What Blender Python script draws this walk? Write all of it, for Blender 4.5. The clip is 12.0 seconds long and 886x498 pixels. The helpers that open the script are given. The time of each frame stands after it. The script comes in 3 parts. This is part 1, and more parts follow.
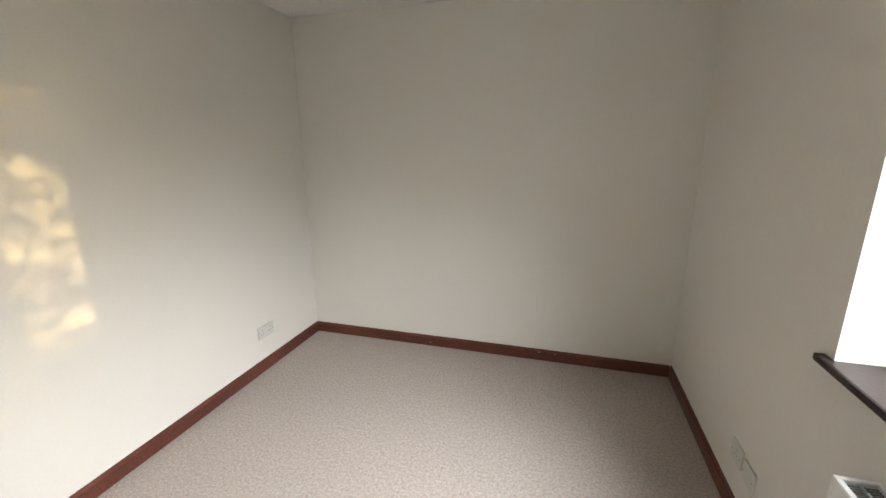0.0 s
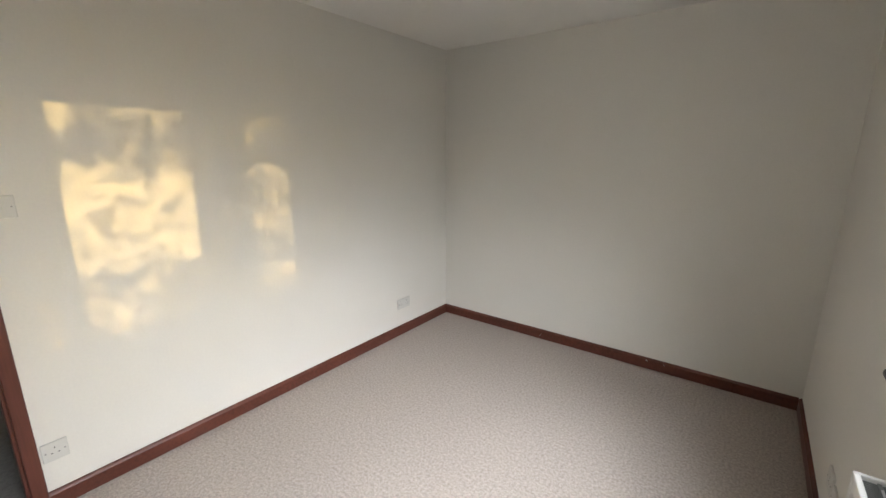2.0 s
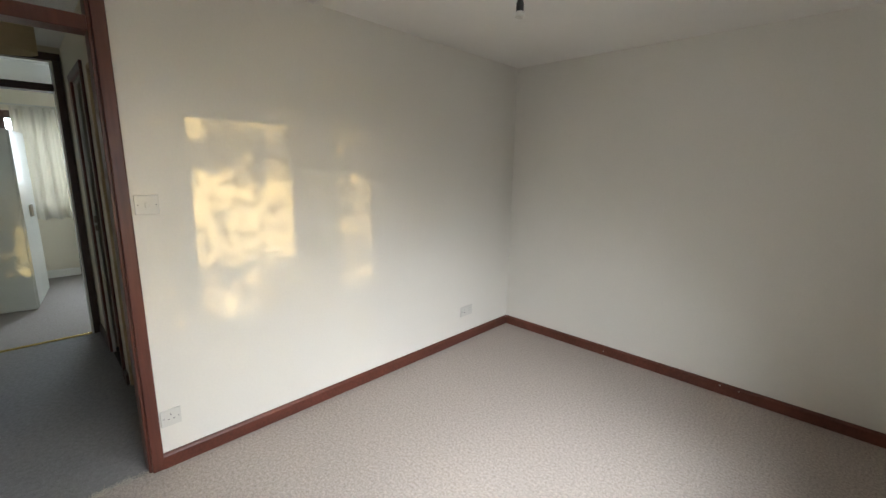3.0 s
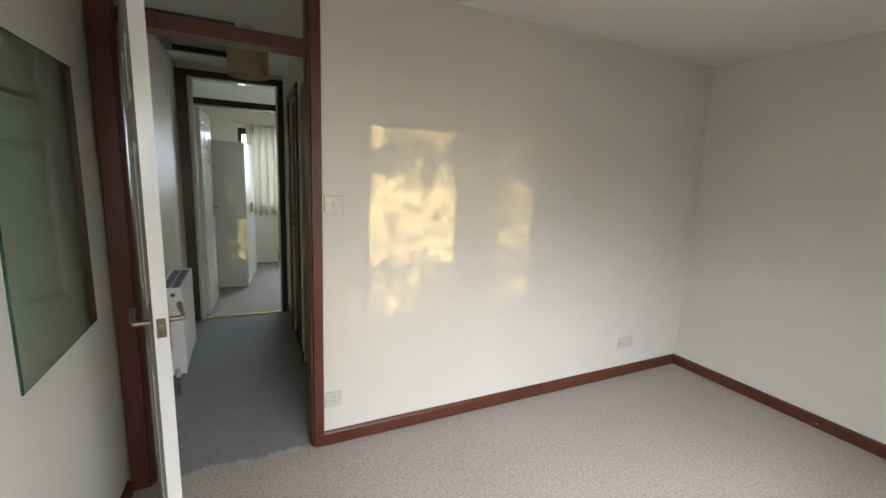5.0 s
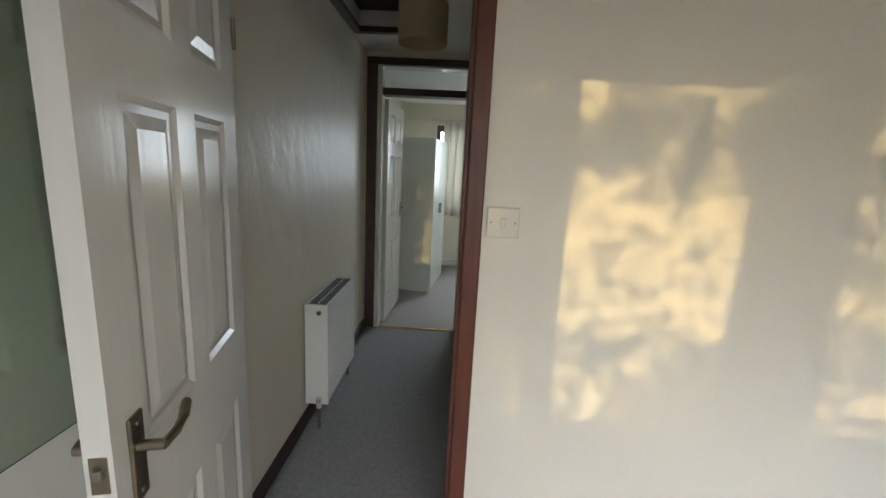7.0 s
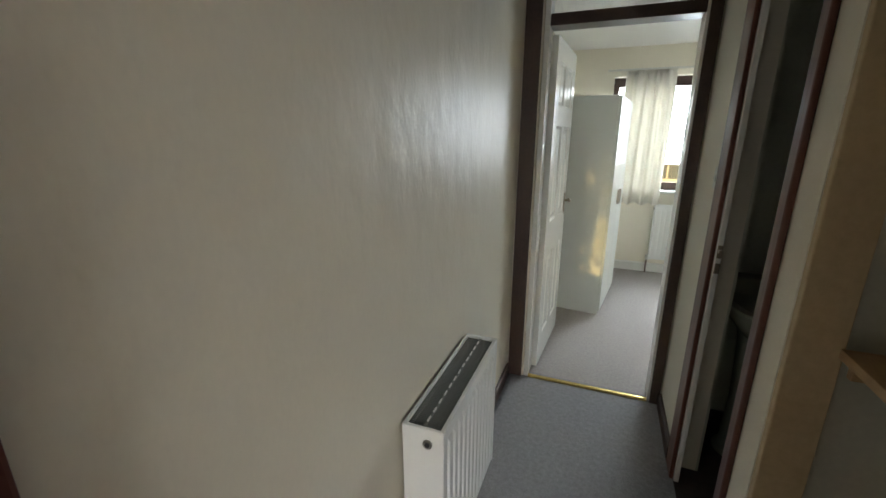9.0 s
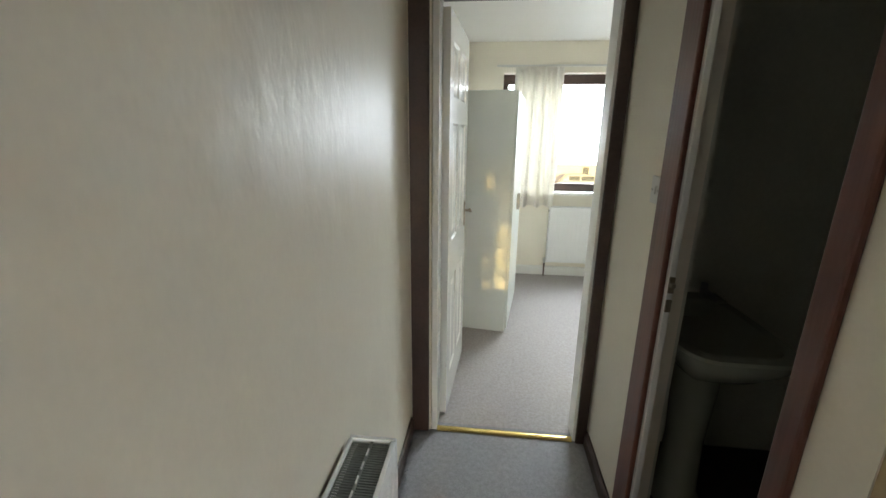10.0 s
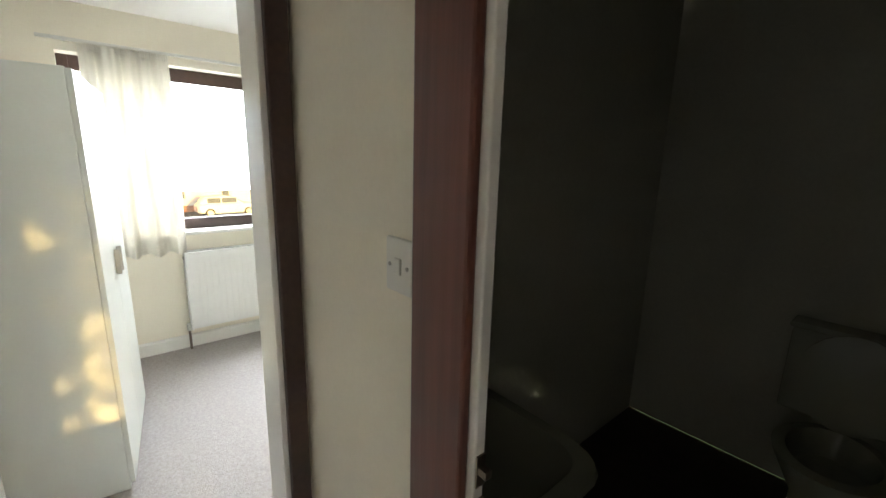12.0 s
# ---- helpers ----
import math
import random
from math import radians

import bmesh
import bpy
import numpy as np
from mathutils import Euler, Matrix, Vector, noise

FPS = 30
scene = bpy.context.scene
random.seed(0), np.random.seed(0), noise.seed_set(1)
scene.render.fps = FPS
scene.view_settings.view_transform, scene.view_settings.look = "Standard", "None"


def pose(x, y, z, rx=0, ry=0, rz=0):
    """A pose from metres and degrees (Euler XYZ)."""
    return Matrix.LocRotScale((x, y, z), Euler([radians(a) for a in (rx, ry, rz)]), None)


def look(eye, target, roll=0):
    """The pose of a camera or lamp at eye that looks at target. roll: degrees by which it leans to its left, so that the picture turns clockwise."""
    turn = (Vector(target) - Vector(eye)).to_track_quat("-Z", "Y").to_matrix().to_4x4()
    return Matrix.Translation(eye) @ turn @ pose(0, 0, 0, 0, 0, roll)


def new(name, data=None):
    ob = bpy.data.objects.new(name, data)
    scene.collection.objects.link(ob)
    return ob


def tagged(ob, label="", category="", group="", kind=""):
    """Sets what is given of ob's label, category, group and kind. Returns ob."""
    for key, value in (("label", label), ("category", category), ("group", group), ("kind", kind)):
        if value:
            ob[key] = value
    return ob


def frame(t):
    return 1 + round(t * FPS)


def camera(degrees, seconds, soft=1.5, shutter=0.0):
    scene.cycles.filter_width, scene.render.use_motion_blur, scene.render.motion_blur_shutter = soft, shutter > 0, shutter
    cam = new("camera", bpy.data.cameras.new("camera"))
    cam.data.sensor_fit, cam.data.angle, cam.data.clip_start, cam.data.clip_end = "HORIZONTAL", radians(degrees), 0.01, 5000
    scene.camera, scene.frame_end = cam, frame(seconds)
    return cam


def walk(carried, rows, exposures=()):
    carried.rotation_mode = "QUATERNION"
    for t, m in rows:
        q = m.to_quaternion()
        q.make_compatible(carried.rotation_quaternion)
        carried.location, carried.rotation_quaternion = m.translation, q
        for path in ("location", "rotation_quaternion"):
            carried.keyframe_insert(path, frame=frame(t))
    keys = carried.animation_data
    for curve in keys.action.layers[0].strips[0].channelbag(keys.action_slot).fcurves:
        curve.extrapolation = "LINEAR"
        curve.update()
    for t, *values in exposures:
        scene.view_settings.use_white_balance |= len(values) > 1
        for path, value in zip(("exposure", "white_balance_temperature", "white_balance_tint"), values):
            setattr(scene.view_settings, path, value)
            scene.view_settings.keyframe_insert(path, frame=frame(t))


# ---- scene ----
cam = camera(94.3, 12.0)
EXPOSURES = ((0.0, 0.42, 6650, 12), (1.5, 0.2, 6550, 12), (3.5, 0.18, 6400, 10), (6.5, 0.05, 6400, 10), (7.6, -0.12, 6400, 10), (9.3, 1.0, 6600, 12),
             (10.5, 1.28, 6550, 12), (11.5, 1.45, 6600, 13), (12.0, 1.55, 6750, 15))
PATH = [
    (0, (0.27, 0.173, 1.471), (-0.273, 2.034, 0.982), -0.3),
    (0.5, (0.444, 0.122, 1.48), (-0.403, 1.869, 0.999), -0.5),
    (1, (0.627, 0.108, 1.481), (-0.391, 1.763, 1.006), 0.5),
    (1.5, (0.671, 0.028, 1.486), (-0.411, 1.643, 1.018), -0.0),
    (2, (0.63, -0.11, 1.486), (-0.544, 1.445, 1.033), -0.0),
    (2.5, (0.606, -0.224, 1.48), (-0.647, 1.276, 1.053), 0.6),
    (3, (0.608, -0.278, 1.478), (-0.759, 1.128, 1.087), 1.0),
    (3.5, (0.611, -0.312, 1.458), (-0.871, 0.985, 1.108), 0.5),
    (3.7, (0.541, -0.347, 1.448), (-0.966, 0.921, 1.103), 1.2),
    (5.3, (0.437, -0.23, 1.445), (-1.384, 0.508, 1.071), 2.7),
    (5.5, (0.402, -0.183, 1.442), (-1.442, 0.479, 1.042), 3.1),
    (6, (0.174, -0.122, 1.416), (-1.723, 0.372, 1.022), 3.7),
    (6.5, (-0.116, -0.07, 1.445), (-2.057, 0.21, 1.054), 3.2),
    (7, (-0.434, -0.029, 1.433), (-2.396, -0.077, 1.05), 2.9),
    (7.5, (-0.759, -0.036, 1.432), (-2.672, -0.425, 0.997), 1.4),
    (7.6, (-0.821, -0.062, 1.427), (-2.727, -0.477, 0.985), 1.7),
    (7.7, (-0.883, -0.077, 1.43), (-2.783, -0.517, 0.985), 2.2),
    (9.3, (-1.748, -0.376, 1.476), (-3.532, -1.097, 0.933), -0.3),
    (9.5, (-1.848, -0.398, 1.466), (-3.67, -1.014, 0.918), -0.1),
    (10, (-2.149, -0.449, 1.475), (-4.063, -0.661, 0.934), 0.6),
    (10.5, (-2.4, -0.445, 1.477), (-4.338, -0.44, 0.982), 2.3),
    (11, (-2.67, -0.397, 1.465), (-4.616, -0.252, 1.029), 3.0),
    (11.5, (-2.876, -0.354, 1.454), (-4.711, 0.322, 1.034), 2.0),
    (12, (-3.012, -0.27, 1.471), (-4.498, 0.998, 1.044), 1.5),
]
walk(cam, [(t, look(eye, target, roll)) for t, eye, target, roll in PATH], EXPOSURES)

# ---- light ----
SUN_WAY = Vector((-1.0, -0.032, -0.098)).normalized()
sun_data = bpy.data.lights.new("sun", "SUN")
sun_data.energy, sun_data.angle, sun_data.color = 2.4, radians(0.3), (1.0, 0.71, 0.25)
sun = new("sun", sun_data)
sun.matrix_world = Matrix.Translation((20, 1, 8)) @ SUN_WAY.to_track_quat("-Z", "Y").to_matrix().to_4x4()

world = bpy.data.worlds.new("sky")
scene.world = world
world.use_nodes = True
_n = world.node_tree.nodes
_sky = _n.new("ShaderNodeTexSky")
_sky.sky_type, _sky.sun_disc = "NISHITA", False
_sky.sun_elevation, _sky.sun_rotation = radians(5.6), radians(87)
world.node_tree.links.new(_sky.outputs[0], _n["Background"].inputs[0])
_n["Background"].inputs[1].default_value = 0.15


def window_light(name, place, yaw, tilt, wide, high, watts, colour, spread):
    data = bpy.data.lights.new(name, "AREA")
    data.shape, data.size, data.size_y = "RECTANGLE", wide, high
    data.energy, data.color, data.spread = watts, colour, radians(spread)
    ob = new(name, data)
    ob.matrix_world = pose(*place, 90 - tilt, 0, yaw)
    return ob


window_light("east_window_daylight", (1.66, 0.46, 1.74), 58, 48, 1.6, 1.1, 29, (0.91, 0.955, 0.995), 82)
window_light("east_window_skylight", (1.36, 0.57, 1.50), 112, 46, 1.7, 1.0, 18, (0.91, 0.955, 0.995), 110)
window_light("west_window_daylight", (-6.95, 0.55, 1.62), -90, 30, 1.7, 1.1, 40, (0.80, 0.915, 1.0), 122)


# ---- materials ----
def material(name, colour, rough=0.6, spread=0.06, scale=8.0, fine=180.0, bump=0.1, bump_scale=None, metal=0.0, spec=0.5, wear=None, stretch=(1, 1, 1), coat=0.0, relief=0.004):
    m = bpy.data.materials.new(name)
    m.use_nodes = True
    nt = m.node_tree
    b = nt.nodes["Principled BSDF"]
    tc = nt.nodes.new("ShaderNodeTexCoord")
    mp = nt.nodes.new("ShaderNodeMapping")
    mp.inputs["Scale"].default_value = stretch
    nt.links.new(tc.outputs["Object"], mp.inputs[0])
    big = nt.nodes.new("ShaderNodeTexNoise")
    big.inputs["Scale"].default_value, big.inputs["Detail"].default_value = scale, 5
    small = nt.nodes.new("ShaderNodeTexNoise")
    small.inputs["Scale"].default_value, small.inputs["Detail"].default_value = fine, 3
    for n in (big, small):
        nt.links.new(mp.outputs[0], n.inputs["Vector"])
    add = nt.nodes.new("ShaderNodeMath")
    add.operation = "ADD"
    nt.links.new(big.outputs["Fac"], add.inputs[0])
    nt.links.new(small.outputs["Fac"], add.inputs[1])
    ramp = nt.nodes.new("ShaderNodeMapRange")
    ramp.inputs["From Min"].default_value, ramp.inputs["From Max"].default_value = 0.6, 1.4
    nt.links.new(add.outputs[0], ramp.inputs["Value"])
    mix = nt.nodes.new("ShaderNodeMix")
    mix.data_type = "RGBA"
    dark = tuple(c * (1 - spread) for c in colour) if wear is None else wear
    mix.inputs["A"].default_value = (*dark, 1)
    mix.inputs["B"].default_value = (*[min(1, c * (1 + spread)) for c in colour], 1)
    nt.links.new(ramp.outputs[0], mix.inputs["Factor"])
    nt.links.new(mix.outputs["Result"], b.inputs["Base Color"])
    b.inputs["Roughness"].default_value, b.inputs["Metallic"].default_value = rough, metal
    b.inputs["Specular IOR Level"].default_value, b.inputs["Coat Weight"].default_value = spec, coat
    if bump:
        tex = small
        if bump_scale:
            tex = nt.nodes.new("ShaderNodeTexNoise")
            tex.inputs["Scale"].default_value, tex.inputs["Detail"].default_value = bump_scale, 4
            nt.links.new(mp.outputs[0], tex.inputs["Vector"])
        bp = nt.nodes.new("ShaderNodeBump")
        bp.inputs["Strength"].default_value, bp.inputs["Distance"].default_value = bump, relief
        nt.links.new(tex.outputs["Fac"], bp.inputs["Height"])
        nt.links.new(bp.outputs[0], b.inputs["Normal"])
    return m


def glass_material(name, tint=(0.95, 0.98, 0.97)):
    m = bpy.data.materials.new(name)
    m.use_nodes = True
    b = m.node_tree.nodes["Principled BSDF"]
    b.inputs["Base Color"].default_value = (*tint, 1)
    b.inputs["Roughness"].default_value, b.inputs["Transmission Weight"].default_value, b.inputs["IOR"].default_value = 0.0, 1.0, 1.45
    return m


def cloth_material(name, colour, through_amount):
    m = bpy.data.materials.new(name)
    m.use_nodes = True
    nt = m.node_tree
    b, out = nt.nodes["Principled BSDF"], nt.nodes["Material Output"]
    b.inputs["Base Color"].default_value, b.inputs["Roughness"].default_value = (*colour, 1), 0.9
    weave = nt.nodes.new("ShaderNodeTexNoise")
    weave.inputs["Scale"].default_value = 300
    bp = nt.nodes.new("ShaderNodeBump")
    bp.inputs["Strength"].default_value, bp.inputs["Distance"].default_value = 0.2, 0.002
    nt.links.new(weave.outputs["Fac"], bp.inputs["Height"])
    nt.links.new(bp.outputs[0], b.inputs["Normal"])
    tr = nt.nodes.new("ShaderNodeBsdfTranslucent")
    tr.inputs["Color"].default_value = (*colour, 1)
    mix = nt.nodes.new("ShaderNodeMixShader")
    mix.inputs[0].default_value = through_amount
    nt.links.new(b.outputs[0], mix.inputs[1])
    nt.links.new(tr.outputs[0], mix.inputs[2])
    nt.links.new(mix.outputs[0], out.inputs["Surface"])
    return m


PAINT = material("cream_wall_paint", (0.76, 0.735, 0.68), 0.48, 0.03, 1.6, 90, 0.08, 200, spec=0.14)
HALLPAINT = material("rolled_cream_hall_paint", (0.76, 0.70, 0.575), 0.40, 0.03, 1.6, 90, 1.0, 8, spec=0.065, stretch=(1, 1, 0.6), relief=0.007)
WARMPAINT = material("warm_cream_wall_paint", (0.77, 0.715, 0.60), 0.5, 0.03, 1.6, 90, 0.08, 200, spec=0.14)
# Tan version of the cream, for the cupboard walls and lining.
TANPAINT = material("tan_cream_paint", (0.50, 0.38, 0.22), 0.6, 0.12, 5, 60, 0.15, 120)
CEIL = material("white_ceiling_paint", (0.80, 0.78, 0.74), 0.8, 0.02, 2, 60, 0.25, 120)
CARPET = material("beige_carpet", (0.45, 0.395, 0.355), 0.95, 0.42, 75, 170, 0.8, 200, spec=0.15)
FAR_CARPET = material("warm_grey_carpet", (0.38, 0.35, 0.335), 0.95, 0.22, 60, 170, 1.0, 190, spec=0.15)
GREY_CARPET = material("grey_carpet", (0.30, 0.295, 0.30), 0.95, 0.22, 45, 170, 1.0, 190, spec=0.15)
WOOD = material("dark_red_stained_wood", (0.118, 0.036, 0.023), 0.38, 0.35, 5, 60, 0.12, 90, spec=0.45, stretch=(1, 1, 1))
JAMBWOOD = material("vertical_grained_red_stain", (0.104, 0.032, 0.021), 0.38, 0.38, 9, 70, 0.15, 90, spec=0.45, stretch=(1, 1, 0.05))
SILLWOOD = material("near_black_stained_sill", (0.022, 0.014, 0.013), 0.42, 0.3, 6, 70, 0.15, 90)
DARKWOOD = material("dark_brown_stained_wood", (0.05, 0.026, 0.02), 0.4, 0.3, 6, 70, 0.12, 90)
WHITE = material("white_gloss_paint", (0.78, 0.77, 0.73), 0.2, 0.02, 4, 60, 0.06, 45, spec=0.5)
DOORWHITE = material("white_grained_door_gloss", (0.78, 0.77, 0.73), 0.17, 0.02, 4, 60, 0.16, 70, spec=0.5, stretch=(1, 1, 0.07))
RADWHITE = material("white_radiator_enamel", (0.78, 0.78, 0.76), 0.28, 0.02, 6, 80, 0.03, 120)
PLASTIC = material("white_plastic", (0.64, 0.625, 0.58), 0.35, 0.02, 12, 90, 0.02)
BRASS = material("aged_nickel_brass", (0.31, 0.27, 0.21), 0.30, 0.15, 25, 180, 0.08, metal=1.0)
GOLD = material("polished_brass_strip", (0.80, 0.60, 0.22), 0.25, 0.1, 20, 150, 0.08, metal=1.0)
STEEL = material("grey_steel", (0.35, 0.34, 0.32), 0.4, 0.1, 20, 150, 0.05, metal=1.0)
COPPER = material("painted_dark_pipe", (0.14, 0.10, 0.08), 0.5, 0.2, 20, 150, 0.1)
BLACK = material("black_plastic", (0.03, 0.03, 0.032), 0.45, 0.1, 15, 90, 0.05)
SHADE = cloth_material("cream_lampshade_fabric", (0.62, 0.52, 0.34), 0.35)
CURTAIN = cloth_material("cream_curtain_cotton", (0.74, 0.71, 0.64), 0.30)
WARD = material("white_laminate", (0.66, 0.68, 0.64), 0.3, 0.02, 4, 80, 0.03)
CERAMIC = material("dull_green_ceramic", (0.36, 0.37, 0.29), 0.12, 0.02, 5, 60, 0.0)
BATHWALL = material("dull_green_bathroom_paint", (0.52, 0.52, 0.43), 0.6, 0.08, 2, 60, 0.1)
# Grey-brown that stands for the shade inside the bathroom opening.
STOPSHADE = material("shade_grey_brown", (0.13, 0.125, 0.10), 0.6, 0.15, 5, 60, 0.1)
BATHFLOOR = material("dark_brown_vinyl", (0.045, 0.033, 0.028), 0.5, 0.4, 12, 60, 0.1)
PINE = material("unpainted_pine", (0.42, 0.27, 0.13), 0.55, 0.2, 5, 60, 0.15, stretch=(1, 6, 6))
# Near-black brown: the darkness of the open hatch is put into this colour.
LOFT = material("unlit_dark_loft", (0.06, 0.04, 0.03), 0.8, 0.4, 5, 50, 0.3)
GLASS = glass_material("window_glass")
MIRROR = material("green_tinted_mirror", (0.74, 0.83, 0.73), 0.10, 0.03, 3, 60, 0.0, metal=1.0)
EDGE = material("green_glass_edge", (0.03, 0.10, 0.08), 0.15, 0.1, 20, 90, 0.0)
RENDERED = material("pale_pink_render", (0.82, 0.78, 0.77), 0.85, 0.06, 2, 40, 0.2)
BRICK = material("orange_brick", (0.42, 0.20, 0.12), 0.85, 0.2, 3, 30, 0.3)
ROOF = material("grey_roof_tiles", (0.16, 0.13, 0.12), 0.8, 0.2, 3, 25, 0.4)
ASPHALT = material("asphalt", (0.06, 0.06, 0.06), 0.9, 0.2, 2, 60, 0.4)
GRASS = material("short_grass", (0.07, 0.11, 0.035), 0.9, 0.35, 1.2, 30, 0.6)
KERB = material("concrete_kerb", (0.32, 0.31, 0.29), 0.85, 0.12, 4, 60, 0.3)
CARPAINT = material("white_car_paint", (0.74, 0.78, 0.84), 0.25, 0.02, 3, 40, 0.0, coat=0.6)
RUBBER = material("black_tyre_rubber", (0.025, 0.025, 0.025), 0.8, 0.2, 10, 60, 0.1)
# Dark glass with the sky's reflection lightened into its base colour.
DARKGLASS = material("sky_lit_dark_glass", (0.16, 0.18, 0.20), 0.08, 0.1, 3, 40, 0.0)
BARK = material("grey_brown_bark", (0.12, 0.085, 0.06), 0.9, 0.35, 8, 40, 0.8)
LEAF = material("green_leaves", (0.06, 0.09, 0.03), 0.6, 0.3, 3, 30, 0.0)
# Whitish grille; the grey is shade between the slats put into the colour.
GRILLE = material("shade_grey_grille", (0.20, 0.21, 0.20), 0.7, 0.15, 20, 90, 0.05)
THREAD = material("frayed_carpet_backing", (0.50, 0.46, 0.40), 0.95, 0.2, 40, 160, 0.4)


# ---- mesh helpers ----
def add_box(bm, x0, x1, y0, y1, z0, z1, bevel=0.0, segments=2):
    m = Matrix.Translation(((x0 + x1) / 2, (y0 + y1) / 2, (z0 + z1) / 2)) @ Matrix.Diagonal((abs(x1 - x0), abs(y1 - y0), abs(z1 - z0), 1))
    made = bmesh.ops.create_cube(bm, size=1.0, matrix=m)
    if bevel:
        edges = list({e for v in made["verts"] for e in v.link_edges})
        bmesh.ops.bevel(bm, geom=edges, offset=bevel, segments=segments, affect="EDGES", profile=0.5)
    return bm


def box(*a, **k):
    return add_box(bmesh.new(), *a, **k)


def add_rod(bm, p, q, r0, r1=None, n=12):
    p, q = Vector(p), Vector(q)
    d = q - p
    m = Matrix.Translation((p + q) / 2) @ d.to_track_quat("Z", "Y").to_matrix().to_4x4()
    bmesh.ops.create_cone(bm, cap_ends=True, segments=n, radius1=r0, radius2=r0 if r1 is None else r1, depth=d.length, matrix=m)
    return bm


def rod(*a, **k):
    return add_rod(bmesh.new(), *a, **k)


def lathe(profile, n=32, centre=(0, 0, 0)):
    bm = bmesh.new()
    rings = []
    for r, z in profile:
        rings.append([bm.verts.new((centre[0] + r * math.cos(2 * math.pi * i / n), centre[1] + r * math.sin(2 * math.pi * i / n), centre[2] + z)) for i in range(n)])
    for a, b in zip(rings, rings[1:]):
        for i in range(n):
            bm.faces.new((a[i], a[(i + 1) % n], b[(i + 1) % n], b[i]))
    return bm


def finish(bm, name, mat, smooth=False):
    bmesh.ops.recalc_face_normals(bm, faces=bm.faces)
    me = bpy.data.meshes.new(name)
    bm.to_mesh(me)
    bm.free()
    me.materials.append(mat)
    if smooth:
        for p in me.polygons:
            p.use_smooth = True
        me.set_sharp_from_angle(angle=radians(35))
    return me


def part(name, bm, mat, parent, label="", smooth=False):
    ob = new(name, finish(bm, name, mat, smooth))
    ob.parent = parent
    return tagged(ob, label)


def thing(name, label, category, at=(0, 0, 0), rz=0.0, group="", kind=""):
    ob = new(name)
    ob.empty_display_size = 0.1
    ob.matrix_basis = pose(*at, 0, 0, rz)
    return tagged(ob, label, category, group, kind)


def piece(name, bm, mat, label, category, kind="", smooth=False, group=""):
    return tagged(new(name, finish(bm, name, mat, smooth)), label, category, group, kind)


def wall(name, axis, lo, hi, a0, a1, z0, z1, holes=(), mat=PAINT, label="smooth cream painted plaster wall"):
    """A wall from lo to hi across its axis, a0 to a1 along it; holes (b0, b1, c0, c1) go through."""
    bm = bmesh.new()
    aa = sorted({a0, a1, *[h for q in holes for h in q[:2]]})
    zz = sorted({z0, z1, *[h for q in holes for h in q[2:]]})
    for p, q in zip(aa, aa[1:]):
        for r, s in zip(zz, zz[1:]):
            if any(h[0] <= p and q <= h[1] and h[2] <= r and s <= h[3] for h in holes):
                continue
            if axis == "x":
                add_box(bm, lo, hi, p, q, r, s)
            else:
                add_box(bm, p, q, lo, hi, r, s)
    bmesh.ops.remove_doubles(bm, verts=bm.verts, dist=0.0005)
    seen = {}
    for f in bm.faces:
        seen.setdefault(tuple(round(c, 3) for c in f.calc_center_median()), []).append(f)
    bmesh.ops.delete(bm, geom=[f for fs in seen.values() if len(fs) > 1 for f in fs], context="FACES")
    return piece(name, bm, mat, label, "wall", "structure")


# ---- structure ----
H = 2.33
wall("wall_north", "y", 2.89, 3.09, -1.70, 1.30, 0, H)
wall("wall_west", "x", -1.70, -1.60, -0.80, 2.89, 0, H, [(-0.80, 0.03, 0, 2.33)])
wall("wall_east", "x", 1.02, 1.30, -0.80, 2.89, 0, H, [(-0.33, 1.46, 0.885, 2.05)])
wall("wall_south", "y", -0.95, -0.80, -1.70, 1.30, 0, H)
wall("wall_hall_south", "y", -0.95, -0.80, -3.93, -1.70, 0, H, mat=HALLPAINT, label="cream hall wall with a patchy sheen")
wall("wall_hall_north", "y", 0.08, 0.18, -3.93, -1.70, 0, H, [(-3.45, -2.79, 0, 2.06), (-2.66, -2.0, 0, 2.02)], mat=WARMPAINT)
wall("wall_hall_end", "x", -4.05, -3.93, -0.95, 0.18, 0, H, [(-0.70, 0.04, 0, 2.26)], mat=WARMPAINT)
wall("wall_bedroom_south", "y", -1.0, -0.88, -6.78, -4.05, 0, H, mat=WARMPAINT)
wall("wall_bedroom_north", "y", 2.2, 2.32, -6.78, -4.05, 0, H, mat=WARMPAINT)
wall("wall_bedroom_east", "x", -4.15, -4.05, 0.18, 2.2, 0, H, mat=WARMPAINT)
wall("wall_bedroom_west", "x", -6.78, -6.52, -0.88, 2.2, 0, H, [(-0.35, 1.45, 0.90, 2.05)], mat=WARMPAINT)
bath_label = "dim dull green painted bathroom wall"
wall("wall_bathroom_north", "y", 2.12, 2.2, -4.05, -2.62, 0, H, mat=BATHWALL, label=bath_label)
wall("wall_bathroom_east", "x", -2.745, -2.68, 0.18, 2.12, 0, H, mat=BATHWALL, label=bath_label)
wall("wall_bathroom_west", "x", -4.05, -3.99, 0.18, 2.12, 0, H, mat=BATHWALL, label=bath_label)
wall("wall_bathroom_south", "y", 0.18, 0.19, -3.99, -2.72, 0, H, [(-3.45, -2.79, 0, 2.06)], mat=BATHWALL, label=bath_label)
wall("wall_cupboard_back", "y", 0.62, 0.66, -2.68, -1.70, 0, H, mat=TANPAINT, label="plain cream cupboard back wall")
wall("wall_cupboard_side", "x", -2.0, -1.94, 0.18, 0.62, 0, H, mat=TANPAINT, label="plain cream cupboard side wall")

